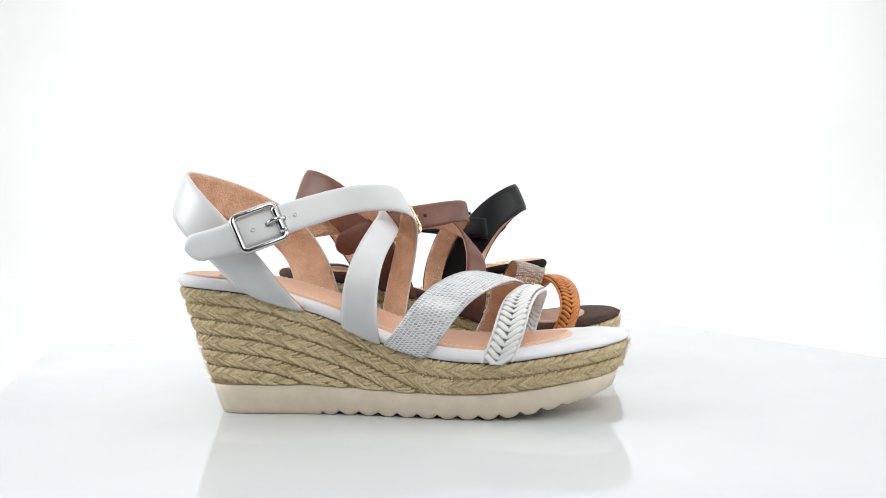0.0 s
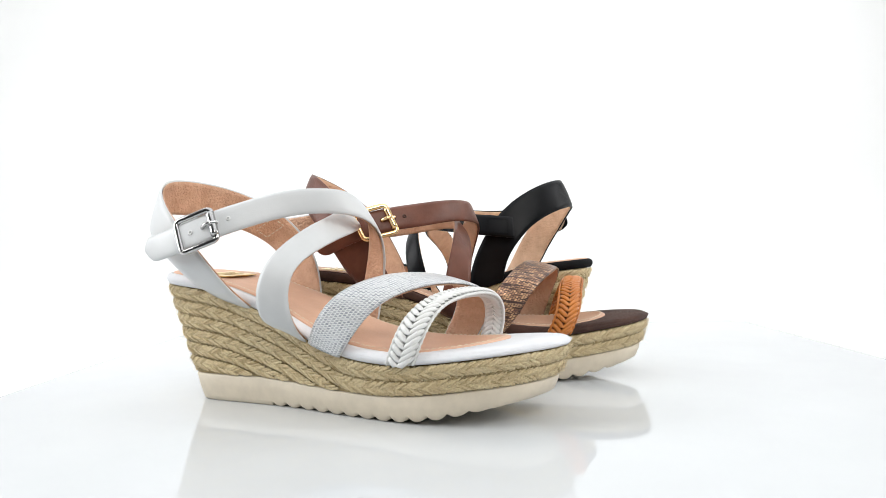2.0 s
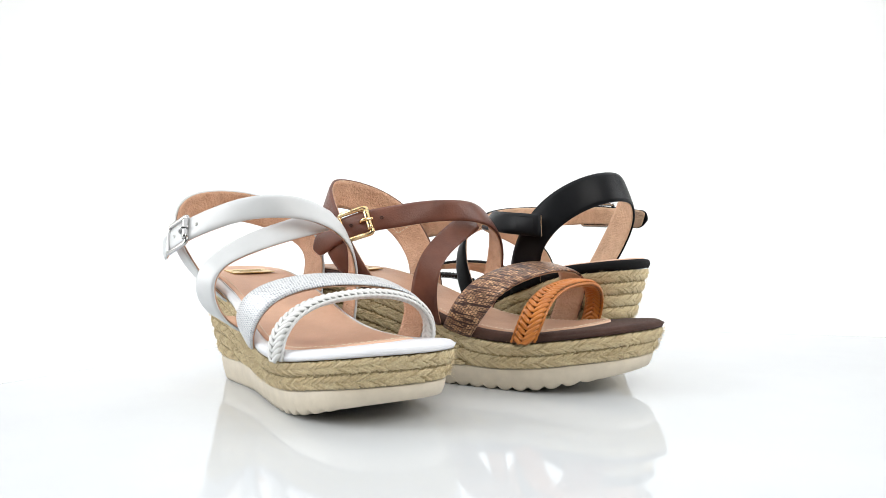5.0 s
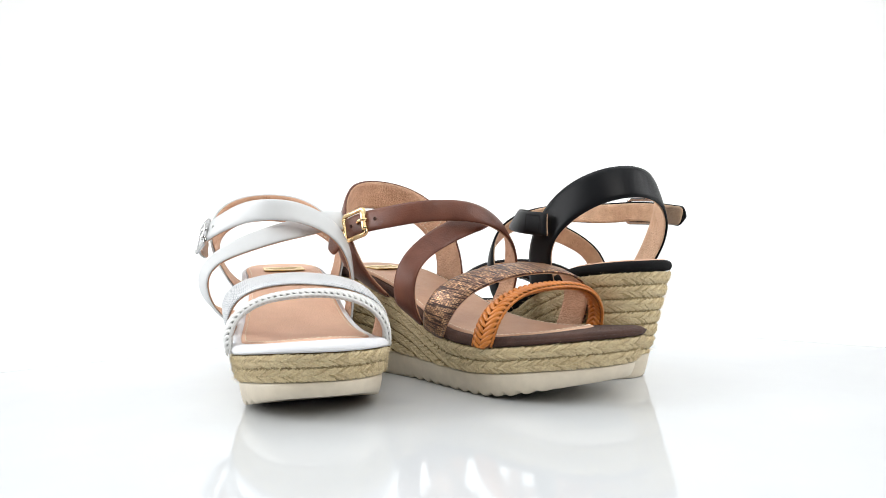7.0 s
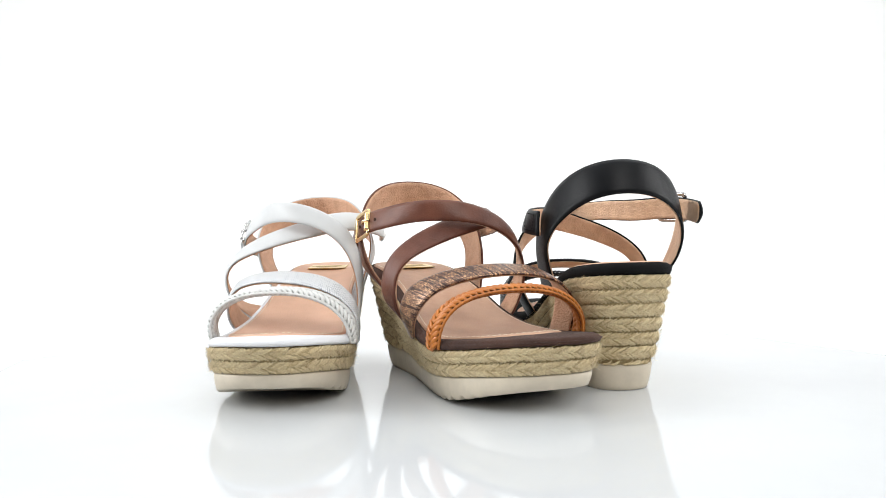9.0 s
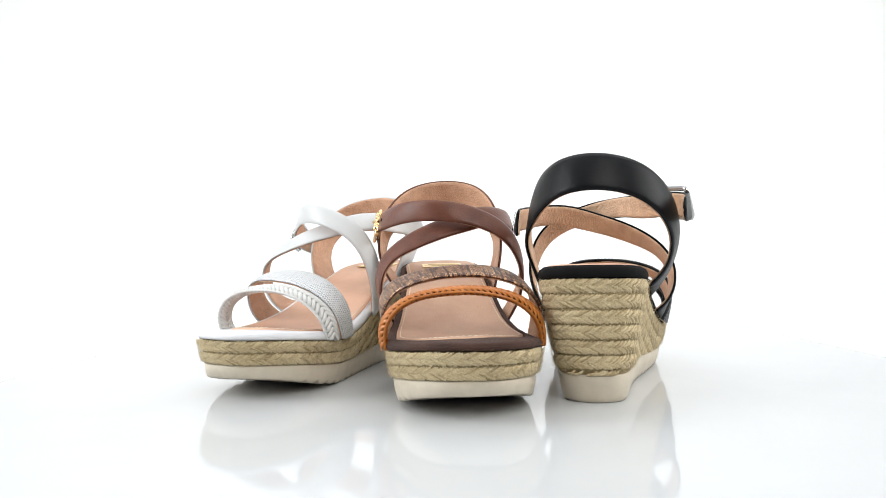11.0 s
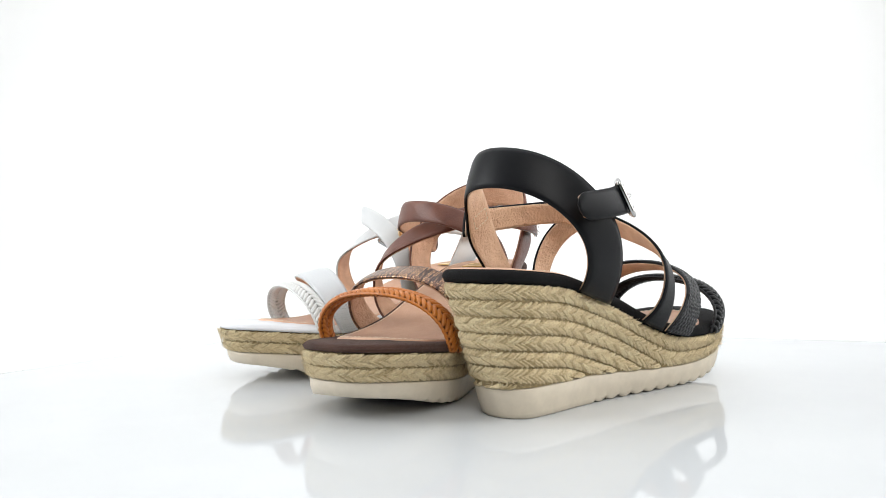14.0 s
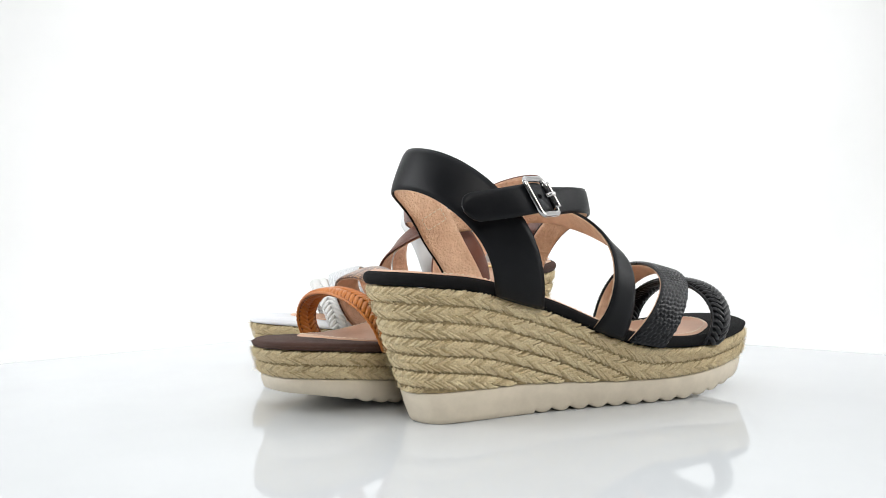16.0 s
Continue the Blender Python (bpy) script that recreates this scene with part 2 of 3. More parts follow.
def tube(name, pts, radius, material, closed=False, sides=8, flat=1.0, up=None, twist=0.0):
    p = np.array(pts, float)
    n = len(p)
    tan = unit(np.roll(p, -1, 0) - np.roll(p, 1, 0)) if closed else unit(np.gradient(p, axis=0))
    run = np.concatenate([[0], np.cumsum(np.linalg.norm(np.diff(p, axis=0), axis=1))])
    ref = np.array(up if up is not None else (0.12, 0.3, 0.95))
    verts, faces = [], []
    for i in range(n):
        u = unit(np.cross(tan[i], ref))
        v = np.cross(u, tan[i])
        for k in range(sides):
            t = 2 * math.pi * k / sides
            r = radius * (1 + 0.22 * math.sin(2 * math.pi * run[i] / twist + t)) if twist else radius
            verts.append(p[i] + u * r * math.cos(t) + v * r * flat * math.sin(t))
    for i in range(n if closed else n - 1):
        o, q = i * sides, ((i + 1) % n) * sides
        for k in range(sides):
            faces.append((o + k, o + (k + 1) % sides, q + (k + 1) % sides, q + k))
    if not closed:
        faces.append(tuple(range(sides)))
        faces.append(tuple(range((n - 1) * sides, n * sides)))
    return tidy(mesh_of(name, verts, faces, material))


def slab(name, mid, ax, ay, az, sx, sy, sz, material, bevel=0.0004):
    bm = bmesh.new()
    bmesh.ops.create_cube(bm, size=1.0)
    bmesh.ops.scale(bm, vec=(sx, sy, sz), verts=bm.verts)
    if bevel:
        bmesh.ops.bevel(bm, geom=bm.edges[:], offset=bevel, segments=2, affect="EDGES", profile=0.6)
    m = Matrix((ax, ay, az)).transposed().to_4x4()
    m.translation = mid
    bmesh.ops.transform(bm, matrix=m, verts=bm.verts)
    me = bpy.data.meshes.new(name)
    bm.to_mesh(me)
    bm.free()
    me.materials.append(material)
    return me


# ---- the sandal's form, in millimetres: x from the heel to the toe, y to its left, z up ----
RIM = [(0, 0), (2.9, -14.8), (11.5, -24.6), (28.6, -29.6), (57.3, -30), (86, -31.5), (119.4, -36.4), (148, -40.9), (176.7, -42.4), (198, -39.2), (219, -31), (234, -16.5), (241, 3), (238.3, 18.5), (226.5, 30), (203.5, 39), (176.7, 41.4), (148, 37.4), (119.4, 33.5), (86, 30.5), (57.3, 29.6), (28.6, 28.6), (11.5, 23.6), (2.9, 13.8)]
FOOT = [(20.6, -1), (23.5, -10.8), (30.5, -16.7), (45.4, -18.7), (68.6, -19.7), (95.1, -22.7), (124.1, -28.6), (149.9, -33.5), (176.7, -37), (196, -35.5), (215, -29), (228, -16), (233, 3), (230.5, 16.5), (220, 26.5), (200, 34.5), (175, 36), (148, 32), (122.2, 27.6), (91.9, 23.6), (67.5, 20.7), (45.4, 18.7), (30.5, 15.8), (23.5, 9.8)]
TOP_X, TOP_Z = (0, 9.5, 43.9, 58.3, 72.6, 89.8, 104.1, 120.3, 140.4, 155.7, 171.9, 194.8, 215.8, 233, 241.6), (70, 69.5, 66, 62, 57.5, 52, 45, 38, 32.5, 31, 30.4, 32.7, 35.2, 37, 37.4)
SOLE_X, SOLE_Z = (0, 66.8, 99.3, 128, 155.7, 181.4, 207.2, 229.2, 241.6), (17, 17.5, 16, 14.8, 14.3, 16.2, 19.4, 21.6, 22.3)
FLOOR_X, FLOOR_Z = (0, 160.4, 177.6, 196.7, 214.9, 232.1, 241.6), (1.7, 1.7, 3.1, 6, 10.2, 13.6, 14.5)
N_RING = 540
both, RIM_LENGTH = spline([(*r, *f) for r, f in zip(RIM, FOOT)], N_RING, True)
RIM_S, FOOT_S = both[:, :2], both[:, 2:]
kern = np.ones(21) / 21


def soften(v):
    return np.convolve(np.concatenate([v[-10:], v, v[:10]]), kern, "valid")


ZTOP = soften(np.interp(RIM_S[:, 0], TOP_X, TOP_Z))
ZSOLE = soften(np.interp(RIM_S[:, 0], SOLE_X, SOLE_Z))
ZLOW = soften(np.interp(RIM_S[:, 0], FLOOR_X, FLOOR_Z))
STEP = np.linalg.norm(np.roll(RIM_S, -1, 0) - RIM_S, axis=1)
ARC = np.concatenate([[0], np.cumsum(STEP)])
_t = np.roll(RIM_S, -1, 0) - np.roll(RIM_S, 1, 0)
OUT = unit(np.stack([_t[:, 1], -_t[:, 0]], 1))
if (OUT * (RIM_S - np.array([124, 0]))).sum() < 0:
    OUT = -OUT


def wall(i, z, out=0.0):
    """A point of the wedge's side wall: ring index, height and distance out, in mm."""
    i %= N_RING
    f = (ZTOP[i] - z) / (ZTOP[i] - ZLOW[i])
    x, y = RIM_S[i] * (1 - f) + FOOT_S[i] * f + OUT[i] * out
    return (x / 1000, y / 1000, z / 1000)


def ring_mesh(name, layers, material, step=2, close_top=True, close_low=True):
    """Closed rings, each a pair (height, distance out) or a point by index, joined into a skin and filled at both ends."""
    idx = list(range(0, N_RING, step))
    m = len(idx)
    verts = [wall(i, layer[0](i), layer[1](i)) if isinstance(layer, tuple) else layer(i) for layer in layers for i in idx]
    faces = []
    for k in range(len(layers) - 1):
        for j in range(m):
            faces.append((k * m + j, k * m + (j + 1) % m, (k + 1) * m + (j + 1) % m, (k + 1) * m + j))
    for k, on in ((0, close_top), (len(layers) - 1, close_low)):
        if on:      # lay planks across, from one side to the other
            half = m // 2
            for j in range(half):
                a, b, c, d = k * m + j, k * m + j + 1, k * m + (m - j - 1) % m, k * m + (m - j) % m
                quad = tuple(dict.fromkeys((a, b, c, d)))
                if len(quad) > 2:
                    faces.append(quad)
    return tidy(mesh_of(name, verts, faces, material))


def tread(i):
    x = FOOT_S[i, 0]
    if x < 80:
        return 0.0
    w = abs(math.sin(math.pi * (x - 80) / 10.3))
    return 2.3 * (1 - w) ** 1.3 * min(1.0, max(0.0, (216 - x) / 18))


def outsole_mesh():
    z = lambda k: ZLOW[k % N_RING]
    return ring_mesh("outsole", [(lambda i: ZSOLE[i], lambda i: -6.0), (lambda i: ZSOLE[i], lambda i: -0.9), (lambda i: ZSOLE[i] - 0.8, lambda i: -0.3),
                                 (lambda i: (ZSOLE[i] * 0.5 + z(i) * 0.5), lambda i: 0.0), (lambda i: z(i) + 3.0, lambda i: -0.2),
                                 (lambda i: z(i) + tread(i) + 0.5, lambda i: -0.5), (lambda i: z(i) + tread(i), lambda i: -1.1),
                                 (lambda i: z(i) + tread(i) * 0.9, lambda i: -10.0)], RUBBER, step=1)


def core_mesh():
    return ring_mesh("wedge_core", [(lambda i: ZTOP[i] - 0.5, lambda i: -3.0), (lambda i: ZTOP[i] - 2, lambda i: -1.1), (lambda i: ZSOLE[i] + 0.4, lambda i: -1.1)], CORE, step=3)


ROW = 8.3


def row_height(i):
    gap = ZTOP[i] - ZSOLE[i]
    return gap / 2 if gap < 19 else 9.5 + (ROW - 9.5) * min(1, (gap - 19) / 6)


def braid_row(k, rnd):
    """One row of plaited jute round the wedge: two ranks of strands that slant along the row."""
    verts, faces = [], []
    pitch = 1.5
    count = int(ARC[-1] / pitch)
    for c in range(count):
        s = (c + 0.5) * ARC[-1] / count
        for side in (1, -1):
            jit, off, amp = rnd.uniform(-0.6, 0.6), rnd.uniform(-0.35, 0.35), rnd.uniform(0.6, 1.25)
            st = []
            ok = True
            for q, (ds, v, w, h) in enumerate(((-3.3, -0.06, 0.6, 0.1), (-1.8, 0.14, 1.1, 0.75), (0.2, 0.40, 1.2, 0.85), (2.2, 0.68, 1.0, 0.6), (3.5, 0.94, 0.6, 0.1))):
                ss = (s + ds + jit + side * 0.7) % ARC[-1]
                i = int(np.searchsorted(ARC, ss, "right") - 1) % N_RING
                row = row_height(i)
                z = ZTOP[i] - (k + 0.5) * row + side * v * (row / 2 - 0.35) + off
                if z < ZSOLE[i] + 0.5:
                    if q == 2:
                        ok = False
                    z = ZSOLE[i] + 0.5
                st.append((i, ss, z, w, h, v))
            if not ok:
                continue
            base = len(verts)
            for i, ss, z, w, h, v in st:
                f = (ss - ARC[i]) / max(STEP[i], 1e-6)
                bulge = 1.3 * math.sqrt(max(0.0, 1 - (0.9 * v) ** 2)) - 1.2
                for dw, dh in ((-1, -0.8), (-0.6, 0.5), (0, 1.0), (0.6, 0.5), (1, -0.8)):
                    up, along = dw * w * 0.56, -dw * w * 0.33 * side
                    out = bulge + dh * h * amp * 0.8 + rnd.uniform(-0.25, 0.25)
                    up += rnd.uniform(-0.28, 0.28)
                    p0, p1 = np.array(wall(i, z + up, out)), np.array(wall(i + 1, z + up, out))
                    verts.append(p0 + (p1 - p0) * f + unit(p1 - p0) * along / 1000)
            for r in range(4):
                for j in range(4):
                    o = base + r * 5 + j
                    faces.append((o, o + 1, o + 6, o + 5) if side > 0 else (o, o + 5, o + 6, o + 1))
    return mesh_of("jute_braid", verts, faces, JUTE)


def fuzz_mesh(rnd):
    """Stray fibres that stand off the jute."""
    verts, faces = [], []
    for _ in range(9000):
        i = rnd.randrange(N_RING)
        z = rnd.uniform(ZSOLE[i] + 1, ZTOP[i] - 0.5)
        p = np.array(wall(i, z, 0.8))
        o = np.array((*OUT[i], rnd.uniform(-0.6, 0.8)))
        t = np.array((-OUT[i][1], OUT[i][0], rnd.uniform(-0.5, 0.5))) * rnd.choice((-1, 1))
        ln = rnd.uniform(0.0008, 0.0026) * (2.2 if rnd.random() < 0.06 else 1)
        w = np.array((0, 0, 0.00006))
        mid = p + (o * 0.55 + t * 0.4) * ln * 0.6
        end = p + (o * 0.6 + t * 1.0) * ln
        b = len(verts)
        n = np.array((OUT[i][1], -OUT[i][0], 0)) * 0.00006
        for q, sc in ((p, 1.0), (mid, 0.8), (end, 0.3)):
            verts += [q + w * sc, q - w * sc * 0.5 + n * sc, q - w * sc * 0.5 - n * sc]
        for r in range(2):
            for j in range(3):
                faces.append((b + r * 3 + j, b + r * 3 + (j + 1) % 3, b + r * 3 + 3 + (j + 1) % 3, b + r * 3 + 3 + j))
    return mesh_of("jute_fuzz", verts, faces, JUTE)


COVER_T = soften(np.interp(RIM_S[:, 0], (0, 150, 200, 240), (6.3, 6.3, 4.7, 3.8)))


TOE_LINE = 213.0


def inset_point(i, extra, lift):
    """The insole's outline: just inside the rim, cut off in a shallow curve before the toe."""
    i %= N_RING
    x, y = RIM_S[i] - OUT[i] * (float(np.interp(RIM_S[i, 0], (0, 20, 115, 170, 197, 232), (2.2, 2.4, 3.4, 5.2, 12, 16))) + extra)
    line = TOE_LINE - extra - 34.0 * (y / 40.0) ** 2
    over = x - line
    if over > -14:
        x = line - 14 + 14 * math.tanh((over + 14) / 14)
    return (x / 1000, y / 1000, (ZTOP[i] + COVER_T[i] + lift - np.interp(RIM_S[i, 0], (195, 225), (0, 0.8))) / 1000)


def cover_mesh(material):
    t = COVER_T
    at = lambda extra, lift: (lambda i: inset_point(i, extra, lift))
    return ring_mesh("footbed_cover", [at(2.5, -3.5), at(1.0, -0.6), at(-0.6, 0.1), (lambda i: ZTOP[i] + t[i] + 0.2, lambda i: -3.9), (lambda i: ZTOP[i] + t[i] - 0.25, lambda i: -2.4), (lambda i: ZTOP[i] + t[i] - 1.1, lambda i: -1.1),
                                       (lambda i: ZTOP[i] + t[i] - 2.4, lambda i: -0.25), (lambda i: ZTOP[i] + 2.5, lambda i: 0.15), (lambda i: ZTOP[i] + 0.3, lambda i: -0.4),
                                       (lambda i: ZTOP[i] - 0.2, lambda i: -4.0)], material, step=2)


def insole_mesh(material):
    idx = list(range(0, N_RING, 2))
    m = len(idx)
    verts, faces = [], []
    for extra, lift in ((0.5, -1.2), (0.6, 0.2), (1.4, 0.7), (4.0, 0.8)):
        verts += [inset_point(i, extra, lift) for i in idx]
    for k in range(3):
        for j in range(m):
            faces.append((k * m + j, k * m + (j + 1) % m, (k + 1) * m + (j + 1) % m, (k + 1) * m + j))
    half = m // 2
    top = 3 * m
    cols = 10
    rows = []
    for j in range(half + 1):       # cross strips with a dished middle
        a, b = np.array(verts[top + j]), np.array(verts[top + (m - j) % m])
        if j in (0, half):
            rows.append([top + j] * (cols + 1))
            continue
        row = [top + j]
        for c in range(1, cols):
            f = c / cols
            q = a * (1 - f) + b * f
            q[2] -= 0.0012 * math.sin(math.pi * f) * min(1, j / 12, (half - j) / 12)
            row.append(len(verts))
            verts.append(q)
        row.append(top + m - j)
        rows.append(row)
    for j in range(half):
        for c in range(cols):
            quad = tuple(dict.fromkeys((rows[j][c], rows[j + 1][c], rows[j + 1][c + 1], rows[j][c + 1])))
            if len(quad) > 2:
                faces.append(quad)
    return tidy(mesh_of("insole", verts, faces, material))


def stitch_line(name, points, normals, material, length=0.0021, gap=0.0011, r=0.00033):
    """A row of short sewn stitches along a line."""
    p = np.array(points)
    s = np.concatenate([[0], np.cumsum(np.linalg.norm(np.diff(p, axis=0), axis=1))])
    verts, faces = [], []
    at = 0.0
    while at + length < s[-1]:
        ends = []
        for q in (at, at + length / 2, at + length):
            ends.append((np.array([np.interp(q, s, p[:, j]) for j in range(3)]), np.array([np.interp(q, s, normals[:, j]) for j in range(3)])))
        t = unit(ends[2][0] - ends[0][0])
        b = len(verts)
        for e, (q, nn) in enumerate(ends):
            sd = unit(np.cross(t, nn))
            lift = 0.0 if e != 1 else 0.00028
            for cs, sn in ((1, 0), (0.5, 0.87), (-0.5, 0.87), (-1, 0)):
                verts.append(q + sd * r * cs + nn * (r * sn + lift))
        for k in range(2):
            for j in range(3):
                faces.append((b + k * 4 + j, b + k * 4 + j + 1, b + k * 4 + 5 + j, b + k * 4 + 4 + j))
        at += length + gap
    return mesh_of(name, verts, faces, material)


# strap edges from the buckle side (right) over the foot to the left, in mm
HEEL_U = [(84, -33.5, 48), (80.7, -36.7, 59.7), (73.8, -44.5, 74.6), (62.4, -49.8, 91.6), (48.7, -46.9, 107.5), (34, -38.5, 119.5), (24, -25.5, 128.5), (17.5, -8.5, 132.5), (20, 9.5, 133), (36, 26.5, 127.5), (58.6, 35.3, 111.9), (73.8, 40.1, 90.1), (84.5, 35, 72.6), (88, 32.5, 51)]
HEEL_L = [(54.5, -31.5, 59), (50.5, -35.6, 67.5), (46.3, -40.3, 74.3), (39.5, -42.9, 84.9), (31.6, -41.6, 93.9), (23.2, -34.1, 105.1), (16.5, -20.5, 112), (12, -5, 113.5), (14.5, 9, 112), (26, 20.5, 106.5), (40.6, 32.5, 97.3), (48.6, 38.5, 88.3), (54.1, 36.8, 78.9), (58.5, 31, 60)]
ANKLE_U = [(39.4, -45.8, 95.1), (52.7, -48.9, 99.8), (70.9, -45.2, 107.7), (88, -37.1, 113.2), (105.6, -29.4, 117.7), (119.9, -18, 115.5), (124.4, 0.9, 113.1), (122.9, 19.1, 109.5), (119.2, 36.3, 100.4), (113.6, 45.1, 83.2), (109.1, 45, 63.6), (108, 35, 42)]
ANKLE_L = [(44.2, -46.5, 82.4), (58.4, -51.2, 85), (79.6, -48.9, 93.8), (93, -43.1, 97.2), (104.4, -31.3, 101.7), (115.7, -16.6, 106.3), (126.5, -2.2, 105.8), (130.5, 15.6, 99.1), (129.2, 34.2, 89.4), (126.6, 42.1, 72.5), (122.7, 42.7, 55.1), (120, 36, 35)]
INSTEP_U = [(102.5, -35, 43), (104.1, -41.9, 48.9), (104.8, -46.7, 57.2), (106.9, -47.7, 71.4), (110.3, -41.7, 87.6), (113.2, -20.7, 99.9), (112.8, 0.6, 107.5), (109.9, 15.9, 112.3), (100.7, 30, 112.5), (85, 40.5, 110), (68, 44.5, 108.5), (51, 41.5, 107)]
INSTEP_L = [(119.5, -38.5, 34.5), (118.5, -44, 48), (120.5, -46.2, 67.9), (122.6, -40.9, 78.7), (122.9, -26.5, 83), (122.8, -5.6, 92.1), (121.8, 13.9, 97), (115.9, 26.9, 101.2), (101.2, 38.5, 99.7), (84, 45, 98), (67, 47.5, 96), (50, 42.5, 93.5)]
PRINT_U = [(121, -38, 35), (128, -44, 48), (137.9, -44.5, 62.7), (146, -29.1, 71.3), (155.2, -8.9, 75.3), (161.9, 8.4, 75.6), (167.9, 23.6, 73.4), (169.8, 36.9, 65.9), (165.3, 41.7, 51.4), (158, 39.5, 30)]
PRINT_L = [(140, -41.5, 30), (148, -44.5, 44), (158.6, -37.6, 58.8), (170.8, -25.1, 66), (178.3, -8.1, 69.6), (180.9, 8.5, 70.2), (182.2, 23.8, 68.3), (180.8, 36.1, 61.4), (176.8, 43.9, 49.8), (174, 42.5, 29.5)]
PLAIT_U = [(165.2, -45.3, 30.8), (170.4, -45.7, 42.9), (173.2, -39.6, 52.8), (176.1, -26.8, 59.8), (179.9, -12.6, 62.9), (184, 1.2, 63.8), (186.5, 16.4, 63), (186.7, 32.6, 57.6), (184.5, 43, 47), (180, 43.5, 31)]
PLAIT_L = [(179.7, -42.4, 31.3), (184.9, -43.2, 43.7), (187.9, -37.3, 53.9), (190.9, -26.5, 60.2), (194.1, -11.7, 62.5), (196.6, 2.1, 63.2), (198.1, 15.8, 61.4), (197.4, 29.6, 56.1), (193.8, 39.4, 45), (190.1, 42.8, 31.8)]


def shifted(points, deltas):
    out = [list(p) for p in points]
    for k, d in deltas.items():
        for j in range(3):
            out[k][j] += d[j]
    return out


def plaits(parent, edge_a, edge_b, material):
    """The braided toe strap: a padded band under two ranks of slanting leather leaves."""
    a, b, mid, tan, nrm = strap_frames(edge_a, edge_b, 160)
    n = 38
    for edge in (a, b):
        part("edge_cord", tube("edge_cord", edge + nrm * 0.0002, 0.0008, material, up=(0.2, 0.9, 0.3), twist=0.0031), parent)
    for side, face in ((-1, 1), (1, 1), (-1, -1), (1, -1)):
        for c in range(n):
            verts, faces = [], []
            s0 = (c + 0.5) / n * 159
            for q, (ds, dv, w, h) in enumerate(((-3.4, -0.02, 0.35, 0.4), (-1.6, 0.12, 1.0, 1.25), (1.0, 0.28, 1.0, 1.45), (3.0, 0.41, 0.8, 0.9), (4.1, 0.50, 0.45, 0.3))):
                s = min(max(s0 + ds, 0), 159)
                i = int(min(s, 158))
                f = s - i
                A, B = a[i] * (1 - f) + a[i + 1] * f, b[i] * (1 - f) + b[i + 1] * f
                nn, tt = face * unit(nrm[i] * (1 - f) + nrm[i + 1] * f), tan[i]
                v = 0.5 + side * dv
                ww = unit(B - A)
                for dw, dh in ((-1, -0.5), (-0.55, 0.6), (0.05, 1.0), (0.6, 0.6), (1, -0.5)):
                    across = unit(tt * 0.8 - ww * side * 0.6)
                    verts.append(A * (1 - v) + B * v + across * dw * w * 0.0017 + nn * ((0.0007 if face > 0 else 0.0004) + (0.0016 if face > 0 else 0.0008) * max(0.0, 1 - (dv / 0.55) ** 2) ** 0.5 + dh * h * 0.0006 - (0.0016 if q == 4 else 0)))
            for r in range(4):
                for j in range(4):
                    o = r * 5 + j
                    faces.append((o, o + 1, o + 6, o + 5))
            faces.append((0, 5, 10, 15, 20, 24, 19, 14, 9, 4))
            part("plait", tidy(mesh_of("plait", verts, faces, material)), parent)


def buckle(parent, mid, t, w, nn, metal):
    """A rounded square buckle with its roller bar and prong, lying on the strap."""
    hl, hw, r = 0.0104, 0.0092, 0.0026
    loop = []
    for cx, cy, a0 in ((hl - r, hw - r, 0), (-hl + r, hw - r, 90), (-hl + r, -hw + r, 180), (hl - r, -hw + r, 270)):
        for k in range(6):
            g = radians(a0 + 18 * k)
            loop.append(mid + t * (cx + r * math.cos(g)) + w * (cy + r * math.sin(g)) + nn * (0.0022 + 0.0006 * math.cos(3.1 * (cx + r * math.cos(g)) / hl)))
    root = part("buckle", tube("buckle", loop, 0.0016, metal, closed=True, sides=10, flat=0.8, up=nn), parent)
    bar = [mid + t * (hl - 0.0004) + w * f * (hw - 0.0025) + nn * 0.0024 for f in np.linspace(-1, 1, 9)]
    part("roller_bar", tube("roller_bar", bar, 0.0021, metal, sides=12, up=nn), root)
    pin = [mid + t * (hl - 0.0065 + 0.009 * f) + nn * (0.0022 + 0.0032 * math.sin(math.pi * min(1, f * 1.05)) * 0.8) for f in np.linspace(0, 1, 9)]
    part("prong", tube("prong", pin, 0.0011, metal, sides=8, up=nn), root)
    return root


def hole(parent, p, t, w, nn, material):
    ring = [p + (t * math.cos(g) + w * math.sin(g)) * 0.0009 + nn * 0.00025 for g in np.linspace(0, 2 * math.pi, 12, endpoint=False)]
    part("punched_hole", tube("punched_hole", ring, 0.00035, material, closed=True, sides=6, up=nn), parent)


SHARED = {}


